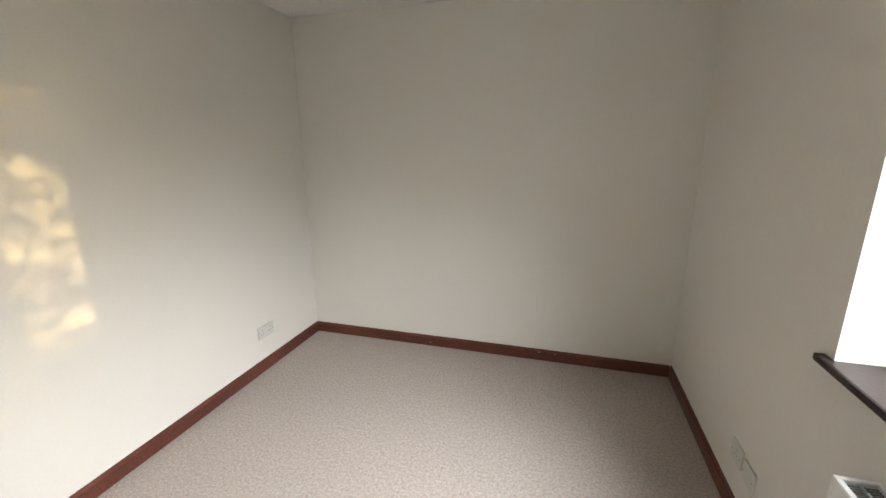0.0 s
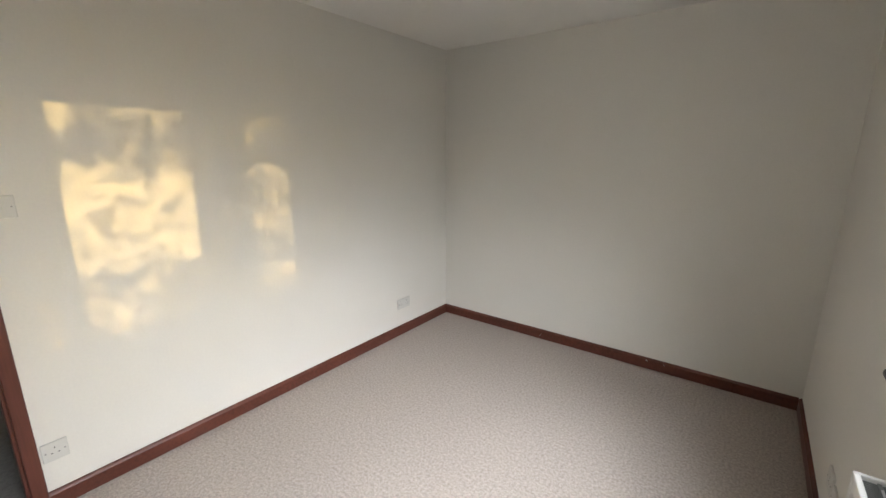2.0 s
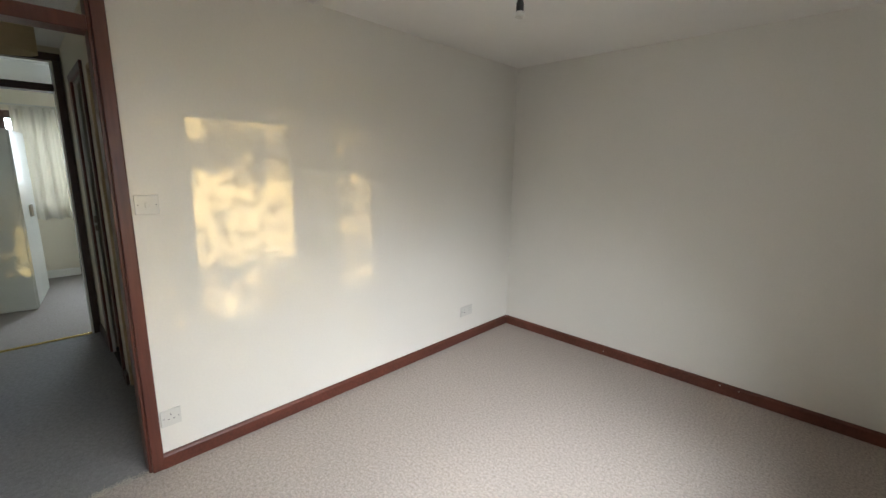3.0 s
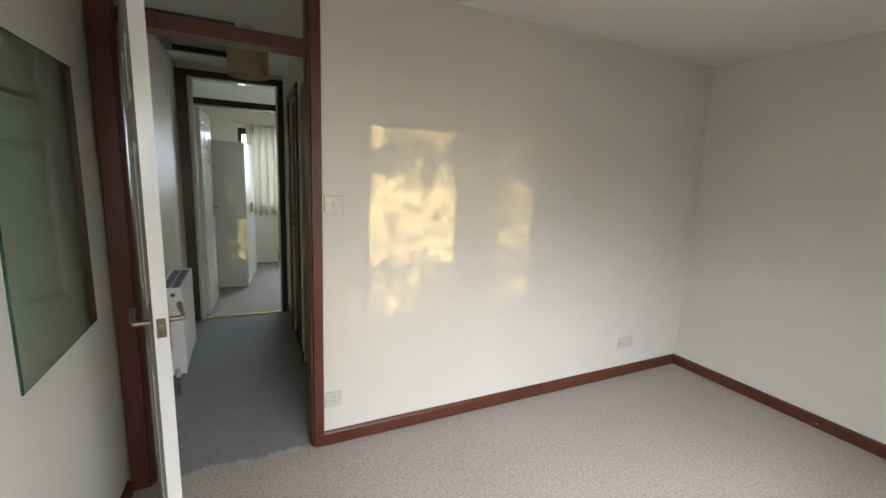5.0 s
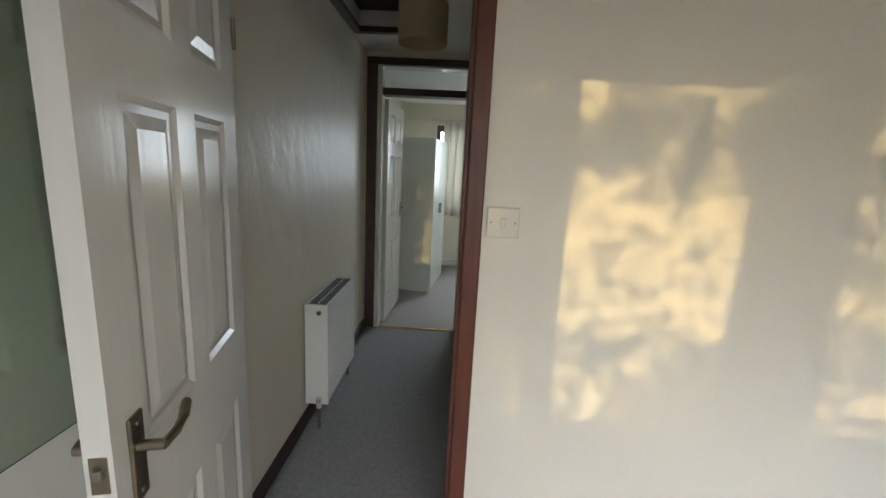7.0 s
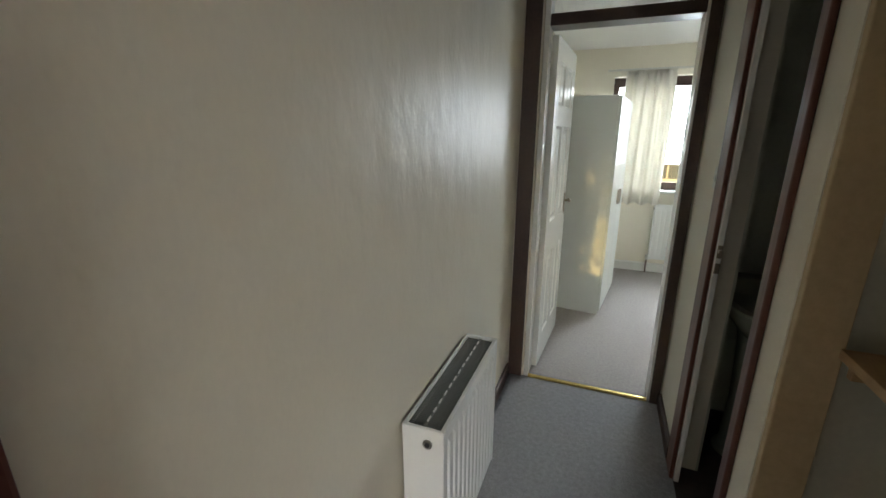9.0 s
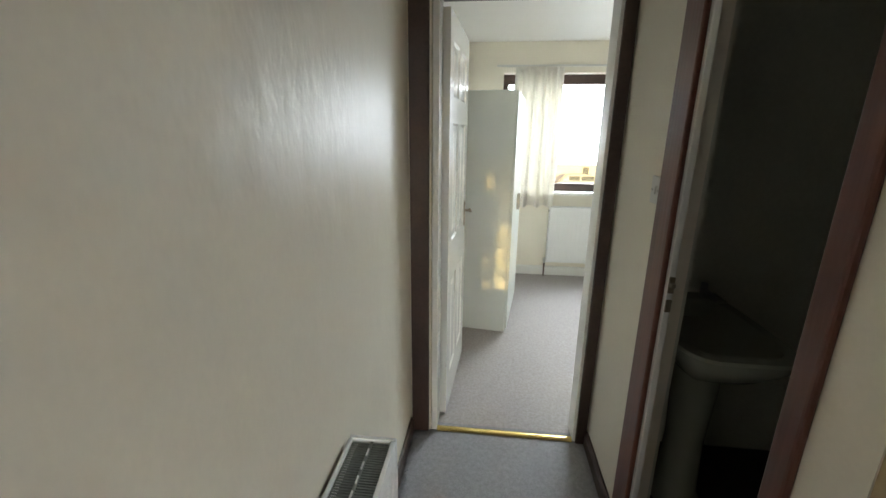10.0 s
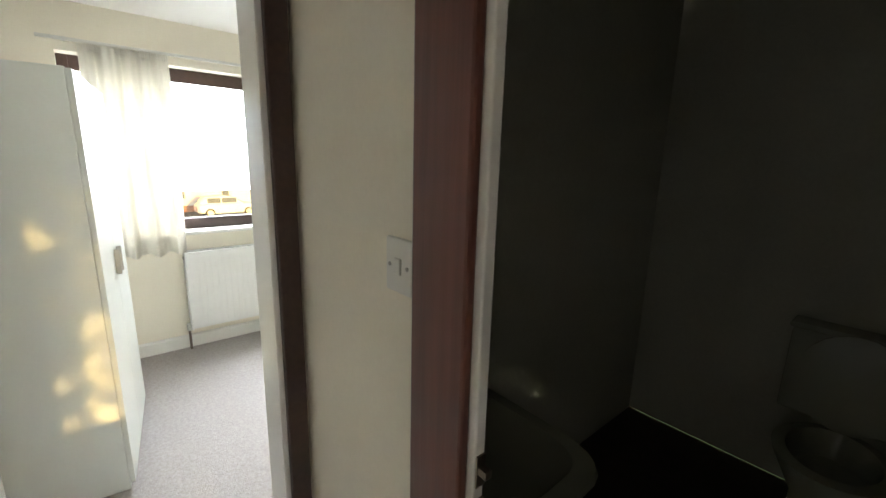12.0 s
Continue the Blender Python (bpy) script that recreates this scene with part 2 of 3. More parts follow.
bm = bmesh.new()
for x0, x1, y0, y1 in ((-2.62, 1.30, -0.95, 3.09), (-6.78, -3.42, -1.0, 2.32), (-3.42, -2.62, -0.95, -0.74), (-3.42, -2.62, -0.34, 2.32)):
    add_box(bm, x0, x1, y0, y1, H, H + 0.12)
piece("ceiling", bm, CEIL, "matt white painted plaster ceiling", "ceiling", "structure")
piece("floor_bedroom_main", box(-1.61, 1.02, -0.80, 2.89, -0.15, 0.0), CARPET, "beige flecked short pile carpet", "floor", "structure")
piece("floor_hall", box(-3.99, -1.61, -0.80, 0.08, -0.15, -0.002), GREY_CARPET, "worn grey short pile hall carpet", "floor", "structure")
piece("floor_bedroom_far", box(-6.52, -3.99, -0.88, 2.2, -0.15, -0.002), FAR_CARPET, "warm grey short pile bedroom carpet", "floor", "structure")
piece("floor_bathroom", box(-3.99, -2.70, 0.08, 2.12, -0.15, -0.004), BATHFLOOR, "dark brown vinyl bathroom floor", "floor", "structure")
piece("floor_cupboard", box(-2.68, -2.0, 0.08, 0.62, -0.15, -0.004), GREY_CARPET, "grey carpeted cupboard floor", "floor", "structure")
# Added boards above the hatch, coloured dark so that the hole looks unlit.
piece("loft_shaft", add_box(box(-3.46, -2.58, -0.78, -0.30, 2.95, 3.0), -3.46, -3.42, -0.78, -0.30, H + 0.12, 2.95), LOFT, "loft boards coloured dark for the unlit hole", "loft", "structure")
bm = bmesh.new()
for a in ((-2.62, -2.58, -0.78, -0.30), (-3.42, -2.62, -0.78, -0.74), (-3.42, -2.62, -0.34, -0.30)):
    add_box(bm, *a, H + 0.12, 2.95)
piece("loft_lining", bm, LOFT, "loft side boards coloured dark for the unlit hole", "loft", "structure")


def skirting(name, axis, face, sign, a0, a1, high=0.078, mat=WOOD, label="dark red stained wooden skirting board"):
    """sign: the side of the wall on which it stands."""
    bm = bmesh.new()
    t = 0.016
    prof = [(0, 0), (t, 0), (t, high - 0.014), (t - 0.004, high - 0.008), (t - 0.009, high - 0.002), (t - 0.012, high), (0, high)]
    ends = []
    for a in (a0, a1):
        ring = []
        for u, z in prof:
            w = face + sign * (u + 0.0005)
            ring.append(bm.verts.new((w, a, z) if axis == "x" else (a, w, z)))
        ends.append(ring)
        bm.faces.new(ring)
    for i in range(len(prof)):
        j = (i + 1) % len(prof)
        bm.faces.new((ends[0][i], ends[0][j], ends[1][j], ends[1][i]))
    return piece(name, bm, mat, label, "skirting board", "structure")


skirting("baseboard_west", "x", -1.60, 1, 0.045, 2.89)
skirting("baseboard_north", "y", 2.89, -1, -1.584, 1.004)
skirting("baseboard_east", "x", 1.02, -1, -0.78, 2.89)
skirting("baseboard_south", "y", -0.80, 1, -1.56, 1.004)
hall_label = "dark stained wooden hall skirting board"
skirting("baseboard_hall_south", "y", -0.80, 1, -3.91, -1.72, mat=DARKWOOD, label=hall_label)
skirting("baseboard_hall_north", "y", 0.08, -1, -3.91, -3.48, mat=DARKWOOD, label=hall_label)
skirting("baseboard_hall_north_2", "y", 0.08, -1, -2.765, -2.67, mat=DARKWOOD, label=hall_label)
white_label = "white painted bedroom skirting board"
skirting("baseboard_bedroom_west", "x", -6.52, 1, -0.88, 2.2, 0.10, WHITE, white_label)
skirting("baseboard_bedroom_south", "y", -0.88, 1, -6.50, -4.07, 0.10, WHITE, white_label)


# ---- door frames ----
def door_frame(name, axis, lo, hi, a0, a1, head, top, mat, lining_mat, label, faces=(True, True), widths=(0.06, 0.06), reveal=0.012):
    """A lining, architraves on both faces of the wall, and over the door a glazed light up to top."""
    fr = thing(name, label, "door frame", kind="structure")
    t = 0.028

    def put(pname, m, w0, w1, b0, b1, z0, z1, bevel=0.003, plabel=""):
        b = box(w0, w1, b0, b1, z0, z1, bevel=bevel) if axis == "x" else box(b0, b1, w0, w1, z0, z1, bevel=bevel)
        return part(pname, b, m, fr, plabel)

    full = top or head
    put("lining", lining_mat, lo, hi, a0 - t, a0, 0, full + t)
    put("lining", lining_mat, lo, hi, a1, a1 + t, 0, full + t)
    put("lining", lining_mat, lo, hi, a0, a1, full, full + t)
    if top:
        put("transom_bar", mat, lo - 0.004, hi + 0.004, a0, a1, head, head + 0.055)
        g = put("transom_glass", GLASS, (lo + hi) / 2 - 0.002, (lo + hi) / 2 + 0.002, a0, a1, head + 0.055, top, 0, "clear glass pane")
        g.visible_shadow = False
    for on, w, s in ((faces[0], lo, -1), (faces[1], hi, 1)):
        if not on:
            continue
        for b0, b1, z0, z1 in ((a0 - widths[0] - reveal, a0 - reveal, 0, full + 0.012), (a1 + 0.012, a1 + widths[1] + 0.012, 0, full + 0.012),
                               (a0 - widths[0] - reveal, a1 + widths[1] + 0.012, full + 0.012, full + 0.068)):
            u, v = sorted((w, w + s * 0.017))
            put("architrave", mat, u, v, b0, b1, z0, z1, 0.005)
    return fr


door_frame("door_frame_1", "x", -1.70, -1.60, -0.705, -0.012, 1.975, 2.235, JAMBWOOD, JAMBWOOD, "dark red stained door frame with glazed overlight", (True, True), (0.075, 0.05))
door_frame("door_frame_2", "x", -4.05, -3.93, -0.668, 0.012, 2.0, 2.215, DARKWOOD, WHITE, "dark stained door frame with clear glass overlight", (False, True), (0.085, 0.05), 0.04)
door_frame("door_frame_3", "y", 0.08, 0.100, -3.345, -2.83, 2.0, 0, JAMBWOOD, WHITE, "dark red stained bathroom door frame", (True, False), (0.115, 0.05))
# Added strip, coloured dark in place of shade behind the lining.
piece("shade_stop_3", box(-2.825, -2.79, 0.101, 0.195, 0, 2.05), STOPSHADE, "added door stop coloured dark for shade in the bathroom opening", "door stop", "structure")
door_frame("door_frame_4", "y", 0.083, 0.18, -2.64, -2.03, 2.0, 0, PAINT, TANPAINT, "tan cream cupboard opening surround", (False, False))


# ---- panelled doors ----
def lever(parent, x, z, y, s, back):
    """A lever on the face at y of a leaf; s: which side; back: the way the grip points."""
    h = part("door_handle", box(x - 0.02, x + 0.02, min(y, y + s * 0.006), max(y, y + s * 0.006), z - 0.075, z + 0.075, bevel=0.002), BRASS, parent, "aged nickel lever handle on a plate")
    part("spindle", rod((x, y, z + 0.02), (x, y + s * 0.045, z + 0.02), 0.009), BRASS, h, smooth=True)
    bm = bmesh.new()
    pts = [(x, y + s * 0.042, z + 0.02), (x + back * 0.035, y + s * 0.047, z + 0.021), (x + back * 0.066, y + s * 0.046, z + 0.026), (x + back * 0.088, y + s * 0.043, z + 0.040)]
    for p, q, r in zip(pts, pts[1:], (0.008, 0.0075, 0.009)):
        add_rod(bm, p, q, r)
        bmesh.ops.create_uvsphere(bm, u_segments=10, v_segments=6, radius=r, matrix=Matrix.Translation(q))
    part("grip", bm, BRASS, h, smooth=True)
    for dz in (-0.06, 0.06):
        part("screw", rod((x, y, z + dz), (x, y + s * 0.008, z + dz), 0.004, n=8), STEEL, h)


def panel_door(name, label, at, rz, width, high, lock_z):
    """A six-panelled leaf, 38 mm thick, hinged at its origin and reaching along its own x."""
    d = thing(name, label, "door", at, rz, kind="structure")
    t = 0.019
    st, rows = 0.105, ((0.20, 0.742), (0.950, 1.522), (1.640, high - 0.11))
    mid = width / 2
    cols = ((st, mid - 0.045), (mid + 0.045, width - st))
    bm = bmesh.new()
    add_box(bm, 0.003, width - 0.003, -t + 0.008, t - 0.008, 0.01, high)
    xs = (0, st, cols[0][1], cols[1][0], width - st, width)
    for x0, x1 in ((0, st), (width - st, width)):
        add_box(bm, x0, x1, -t, t, 0.008, high)
    zs = (0.008, rows[0][0], rows[0][1], rows[1][0], rows[1][1], rows[2][0], rows[2][1], high)
    for i in (0, 2, 4, 6):
        add_box(bm, st, width - st, -t, t, zs[i], zs[i + 1])
    for i in (1, 3, 5):
        add_box(bm, cols[0][1], cols[1][0], -t, t, zs[i], zs[i + 1])
    leaf = part("leaf", bm, DOORWHITE, d)
    for s in (-1, 1):
        for c0, c1 in cols:
            for r0, r1 in rows:
                bm = bmesh.new()
                u, v, w = s * (t - 0.008), s * (t + 0.001), s * (t - 0.002)
                # moulding that slopes in, then the raised field
                loops = []
                for inset, y in ((0.0, s * t), (0.012, u), (0.026, u), (0.05, w), (0.06, w)):
                    loops.append([bm.verts.new((x, y, z)) for x, z in ((c0 + inset, r0 + inset), (c1 - inset, r0 + inset), (c1 - inset, r1 - inset), (c0 + inset, r1 - inset))])
                for a, b in zip(loops, loops[1:]):
                    for i in range(4):
                        bm.faces.new((a[i], a[(i + 1) % 4], b[(i + 1) % 4], b[i]))
                bm.faces.new(loops[-1])
                bm.faces.ensure_lookup_table()
                part("panel", bm, DOORWHITE, leaf)
    lever(d, width - 0.058, lock_z, t, 1, -1)
    lever(d, width - 0.058, lock_z, -t, -1, -1)
    lp = part("latch_plate", box(width - 0.001, width + 0.002, -0.012, 0.012, lock_z - 0.015, lock_z + 0.045, bevel=0.0006), BRASS, d, "aged nickel latch plate")
    part("latch_bolt", box(width, width + 0.010, -0.006, 0.006, lock_z + 0.012, lock_z + 0.028, bevel=0.002), STEEL, lp)
    for hz in (0.22, high - 0.2):
        part("hinge", rod((0.0, t + 0.004, hz - 0.04), (0.0, t + 0.004, hz + 0.04), 0.006), BRASS, d, smooth=True)
    return d


panel_door("door_1", "white six-panelled door standing open beside the wall", (-1.622, -0.683, 0), 13.2, 0.70, 1.965, 0.955)
panel_door("door_2", "white six-panelled bedroom door standing open", (-4.06, -0.655, 0), 176.5, 0.67, 1.985, 1.0)


# ---- windows ----
def window(name, label, w0, w1, a0, a1, z0, z1, mullions):
    """A stained timber window in the plane between w0 and w1, along y."""
    win = thing(name, label, "window", kind="structure")
    f = 0.055
    for b in ((a0, a0 + f, z0, z1), (a1 - f, a1, z0, z1), (a0 + f, a1 - f, z0, z0 + 0.08), (a0 + f, a1 - f, z1 - 0.09, z1)):
        part("window_frame", box(w0, w1, *b, bevel=0.004), DARKWOOD, win)
    edges = [a0 + f]
    for m in mullions:
        part("mullion", box(w0, w1, m - 0.045, m + 0.045, z0 + 0.08, z1 - 0.09, bevel=0.004), DARKWOOD, win)
        edges += [m - 0.045, m + 0.045]
    edges.append(a1 - f)
    mid = (w0 + w1) / 2
    for i in range(0, len(edges), 2):
        p = part("pane", box(mid - 0.002, mid + 0.002, edges[i], edges[i + 1], z0 + 0.08, z1 - 0.09), GLASS, win)
        p.visible_shadow = False
    return win


window("window_1", "wide dark stained timber casement window", 1.20, 1.26, -0.33, 1.46, 0.885, 2.05, (0.335,))
window("window_2", "dark stained timber bedroom window, daylight behind", -6.70, -6.64, -0.35, 1.45, 0.90, 2.05, (0.86,))
piece("window_sill_1", box(0.994, 1.20, -0.38, 1.512, 0.862, 0.887, bevel=0.008), SILLWOOD, "dark stained wooden window sill board", "window sill", "structure")
piece("window_sill_2", box(-6.64, -6.49, -0.40, 1.5, 0.875, 0.902, bevel=0.006), WHITE, "white painted bedroom window sill", "window sill", "structure")


# ---- radiators ----
def radiator(name, label, at, rz, length, high, deep, base, feet=True, rib=0.006):
    """Origin at its end on the wall; it runs along its own x and stands out along y."""
    r = thing(name, label, "radiator", at, rz)
    z0, z1 = base, base + high
    for y, s in ((deep, 1), (0.025, -1)):
        bm = bmesh.new()
        n = int(length / 0.045)
        xs, pitch = [(0.012, 0.0)], (length - 0.06) / n
        for i in range(n):
            x = 0.03 + (i + 0.5) * pitch
            xs += [(x - 0.4 * pitch, 0.0), (x - 0.26 * pitch, rib), (x + 0.26 * pitch, rib), (x + 0.4 * pitch, 0.0)]
        xs.append((length - 0.012, 0.0))
        zs = ((z0 + 0.01, 0.0), (z0 + 0.03, 0.0), (z0 + 0.045, 1.0), (z1 - 0.055, 1.0), (z1 - 0.04, 0.0), (z1 - 0.012, 0.0))
        face = [[bm.verts.new((x, y + s * d * k, z)) for x, d in xs] for z, k in zs]
        for a, c in zip(face, face[1:]):
            for i in range(len(xs) - 1):
                bm.faces.new((a[i], a[i + 1], c[i + 1], c[i]))
        add_box(bm, 0.012, length - 0.012, min(y - s * 0.001, y - s * 0.012), max(y - s * 0.001, y - s * 0.012), z0 + 0.01, z1 - 0.012)
        part("front_panel" if s > 0 else "back_panel", bm, RADWHITE, r)
    for x0 in (0.0, length - 0.012):
        side = part("side_cover", box(x0, x0 + 0.012, 0.012, deep + 0.002, z0, z1, bevel=0.003), RADWHITE, r)
        x = -0.0008 if x0 == 0 else length + 0.0008
        part("plug", rod((x - 0.004, deep - 0.045, z1 - 0.045), (x + 0.004, deep - 0.045, z1 - 0.045), 0.014), STEEL, side, smooth=True)
        part("plug_hole", rod((x - 0.006, deep - 0.045, z1 - 0.045), (x + 0.006, deep - 0.045, z1 - 0.045), 0.007), BLACK, side, smooth=True)
    for y0, y1 in ((0.012, 0.022), (deep - 0.012, deep + 0.002)):
        part("top_rail", box(0.012, length - 0.012, y0, y1, z1 - 0.012, z1, bevel=0.003), RADWHITE, r)
    mid = (deep + 0.010) / 2
    grille = part("top_grille", box(0.012, length - 0.012, mid - 0.004, mid + 0.004, z1 - 0.016, z1 - 0.008), GRILLE, r, "whitish grille coloured grey for its shade")
    n = int(length / 0.008)
    me = finish(box(-0.0014, 0.0014, 0.022, deep - 0.012, z1 - 0.022, z1 - 0.009), "slat", GRILLE)
    for i in range(n):
        s = new("slat", me)
        s.parent, s.location = grille, (0.016 + (i + 0.5) * (length - 0.03) / n, 0, 0)
    n = int(length / 0.045)
    me = finish(box(-0.011, 0.011, mid - 0.002, mid + 0.002, z1 - 0.009, z1 - 0.004), "clip", RADWHITE)
    for i in range(n):
        s = new("clip", me)
        s.parent, s.location = grille, (0.03 + (i + 0.5) * (length - 0.06) / n, 0, 0)
    for x in (-0.012, length + 0.012):
        v = part("valve", rod((x, deep - 0.045, z0 - 0.01), (x, deep - 0.045, z0 + 0.045), 0.015), BRASS if x < 0 else PLASTIC, r, smooth=True)
        part("union", rod((x - 0.012, deep - 0.045, z0 + 0.03), (x + 0.014, deep - 0.045, z0 + 0.03), 0.011), STEEL, v, smooth=True)
        if feet:
            part("pipe", rod((x, deep - 0.045, 0), (x, deep - 0.045, z0 - 0.005), 0.0085), COPPER, r, "dark painted copper pipe", smooth=True)
    for x in (0.12, length - 0.12):
        part("bracket", box(x - 0.015, x + 0.015, 0.0, 0.014, z0 + 0.05, z1 - 0.05), STEEL, r)
    return r


radiator("radiator", "white panel radiator on the narrow hall wall", (-3.034, -0.80, 0), 0, 0.576, 0.57, 0.135, 0.135)
radiator("radiator", "white panel radiator below the dark window sill", (1.02, 0.10, 0), 90, 1.10, 0.58, 0.10, 0.14)
radiator("radiator", "white panel radiator below the curtained window", (-6.52, 1.10, 0), -90, 0.92, 0.60, 0.10, 0.16, rib=0.0015)


# ---- wall plates ----
def wall_plate(name, label, category, at, rz, wide, high, kinds):
    """A white plate that faces its own -y."""
    p = thing(name, label, category, at, rz)
    part("plate", box(-wide / 2, wide / 2, -0.009, 0, -high / 2, high / 2, bevel=0.003), PLASTIC, p)
    for s in (-1, 1):
        part("screw", rod((s * (wide / 2 - 0.012), -0.0102, 0), (s * (wide / 2 - 0.012), -0.008, 0), 0.0035, n=8), STEEL, p)
    for x, what in kinds:
        if what == "socket":
            for dx, dz, w, h in ((0, 0.016, 0.0035, 0.008), (-0.011, -0.008, 0.006, 0.004), (0.011, -0.008, 0.006, 0.004)):
                part("slot", box(x + dx - w / 2, x + dx + w / 2, -0.0095, -0.0085, dz - h / 2, dz + h / 2), BLACK, p)
        if what == "rocker":
            part("rocker", box(x - 0.008, x + 0.008, -0.013, -0.008, -0.013, 0.013, bevel=0.002), PLASTIC, p)
    return p


wall_plate("wall_socket", "white plastic single socket above the skirting", "socket", (-1.6, 0.10, 0.257), 90, 0.086, 0.086, ((0.0, "socket"),))
wall_plate("wall_socket", "white plastic double socket near the corner", "socket", (-1.6, 2.29, 0.266), 90, 0.146, 0.086, ((-0.036, "socket"), (0.036, "socket")))
wall_plate("wall_socket", "white plastic outlet plate under the window wall", "socket", (1.02, 1.86, 0.255), -90, 0.10, 0.086, ((0.0, "socket"),))
wall_plate("aerial_socket", "white plastic blank outlet plate under the window wall", "socket", (1.02, 1.745, 0.245), -90, 0.10, 0.086, ())
wall_plate("light_switch", "white plastic light switch beside the door frame", "light switch", (-1.6, 0.108, 1.292), 90, 0.092, 0.086, ((0.0, "rocker"),))
wall_plate("light_switch", "white plastic switch box beside the bathroom door", "light switch", (-3.515, 0.08, 1.31), 0, 0.07, 0.086, ((0.0, "rocker"),))

# ---- mirror on the wall behind the open door ----
mirror = thing("wall_mirror", "unframed greenish mirror on the cream wall", "mirror", (-1.105, -0.80, 0))
part("backing", box(-0.288, 0.288, 0.0005, 0.0045, 0.873, 1.757), EDGE, mirror, "dark green glass edge")
part("mirror_glass", box(-0.284, 0.284, 0.0045, 0.006, 0.877, 1.753), MIRROR, mirror)

# ---- ceiling pendant and hall lamp ----
pend = thing("ceiling_pendant", "white ceiling rose with bare black lampholder", "lamp", (-0.61, 1.46, H))
part("ceiling_rose", lathe([(0.0, 0.0), (0.045, 0.0), (0.045, -0.012), (0.03, -0.024), (0.008, -0.03), (0, -0.03)], 24), PLASTIC, pend, smooth=True)
part("flex", rod((0, 0, -0.09), (0, 0, -0.028), 0.004, n=8), PLASTIC, pend)
part("lampholder", lathe([(0, -0.085), (0.012, -0.085), (0.017, -0.10), (0.018, -0.135), (0.014, -0.14), (0.012, -0.13), (0, -0.13)], 20), BLACK, pend, "black plastic lampholder", smooth=True)

part("shade_ring", lathe([(0.0, -0.137), (0.019, -0.137), (0.0215, -0.142), (0.0215, -0.160), (0.016, -0.164), (0.0, -0.158)], 20), PLASTIC, pend, "white plastic shade ring", smooth=True)

hl = thing("pendant_lamp", "cream fabric drum shade hanging from hall ceiling", "lamp", (-2.62, -0.235, H))
part("ceiling_rose", lathe([(0.0, 0.0), (0.045, 0.0), (0.045, -0.012), (0.03, -0.022), (0.0, -0.026)], 24), PLASTIC, hl, smooth=True)
part("flex", rod((0, 0, -0.16), (0, 0, -0.02), 0.004, n=8), PLASTIC, hl)
part("lampholder", rod((0, 0, -0.20), (0, 0, -0.15), 0.018), PLASTIC, hl, smooth=True)
shade = part("shade", lathe([(0.120, -0.298), (0.122, -0.298), (0.122, -0.115), (0.120, -0.115), (0.119, -0.118), (0.119, -0.296), (0.120, -0.298)], 40), SHADE, hl, smooth=True)
bm = bmesh.new()
for a in (0, 120, 240):
    add_rod(bm, (0, 0, -0.15), (0.118 * math.cos(radians(a)), 0.118 * math.sin(radians(a)), -0.12), 0.002, n=6)
part("shade_ring", bm, STEEL, shade)

hatch = thing("loft_hatch", "open loft hatch with dark stained timber surround", "loft hatch", (0, 0, 0), kind="structure")
for a in ((-3.46, -3.41, -0.785, -0.30), (-2.63, -2.58, -0.785, -0.30), (-3.41, -2.63, -0.785, -0.735), (-3.41, -2.63, -0.35, -0.30)):
    part("hatch_frame", box(*a, H - 0.018, H + 0.02, bevel=0.003), DARKWOOD, hatch)

# ---- thresholds and the frayed carpet joint ----
strip = bmesh.new()
prof = [(-0.02, 0.0), (-0.014, 0.006), (0.0, 0.009), (0.014, 0.006), (0.02, 0.0)]
ends = [[strip.verts.new((-3.945 + u, y, z)) for u, z in prof] for y in (-0.668, 0.012)]
for i in range(4):
    strip.faces.new((ends[0][i], ends[0][i + 1], ends[1][i + 1], ends[1][i]))
for e in ends:
    strip.faces.new(e)
piece("threshold_strip", strip, GOLD, "polished brass carpet threshold strip", "threshold", "structure", smooth=True)

rng = random.Random(4)
bm = bmesh.new()
for i in range(420):
    y = rng.uniform(-0.72, -0.015)
    x = -1.605 + 0.012 * math.sin(y * 17) + rng.gauss(0, 0.008)
    a = rng.uniform(0, 6.28)
    ln = rng.uniform(0.006, 0.022)
    add_rod(bm, (x, y, 0.002), (x + ln * math.cos(a), y + ln * math.sin(a), rng.uniform(0.003, 0.010)), 0.0013, 0.0006, n=4)
for y in (-0.20, -0.33, -0.10):
    for i in range(60):
        p = Vector((-1.60 + rng.gauss(0, 0.010), y + rng.gauss(0, 0.014), 0.003))
        add_rod(bm, p, p + Vector((rng.gauss(0, 0.012), rng.gauss(0, 0.012), rng.uniform(0.002, 0.014))), 0.0013, 0.0006, n=4)
piece("carpet_fray", bm, THREAD, "frayed pale carpet edge threads at the doorway", "carpet edge", "stuff")
bm = bmesh.new()
for i in range(500):
    x = rng.uniform(-3.9, -1.75)
    p = Vector((x, -0.775 + rng.gauss(0, 0.006), 0.0))
    add_rod(bm, p, p + Vector((rng.gauss(0, 0.008), rng.uniform(0.0, 0.014), rng.uniform(0.004, 0.012))), 0.0013, 0.0006, n=4)
piece("carpet_edge_threads", bm, GREY_CARPET, "loose grey carpet fibres along hall skirting", "carpet edge", "stuff")

bm = bmesh.new()
for x, z, w in ((-0.62, 0.030, 0.007), (0.18, 0.060, 0.011), (0.29, 0.057, 0.004)):
    bmesh.ops.create_icosphere(bm, subdivisions=1, radius=1.0, matrix=Matrix.Translation((x, 2.8738, z)) @ Matrix.Diagonal((w, 0.0012, 0.0028, 1)))
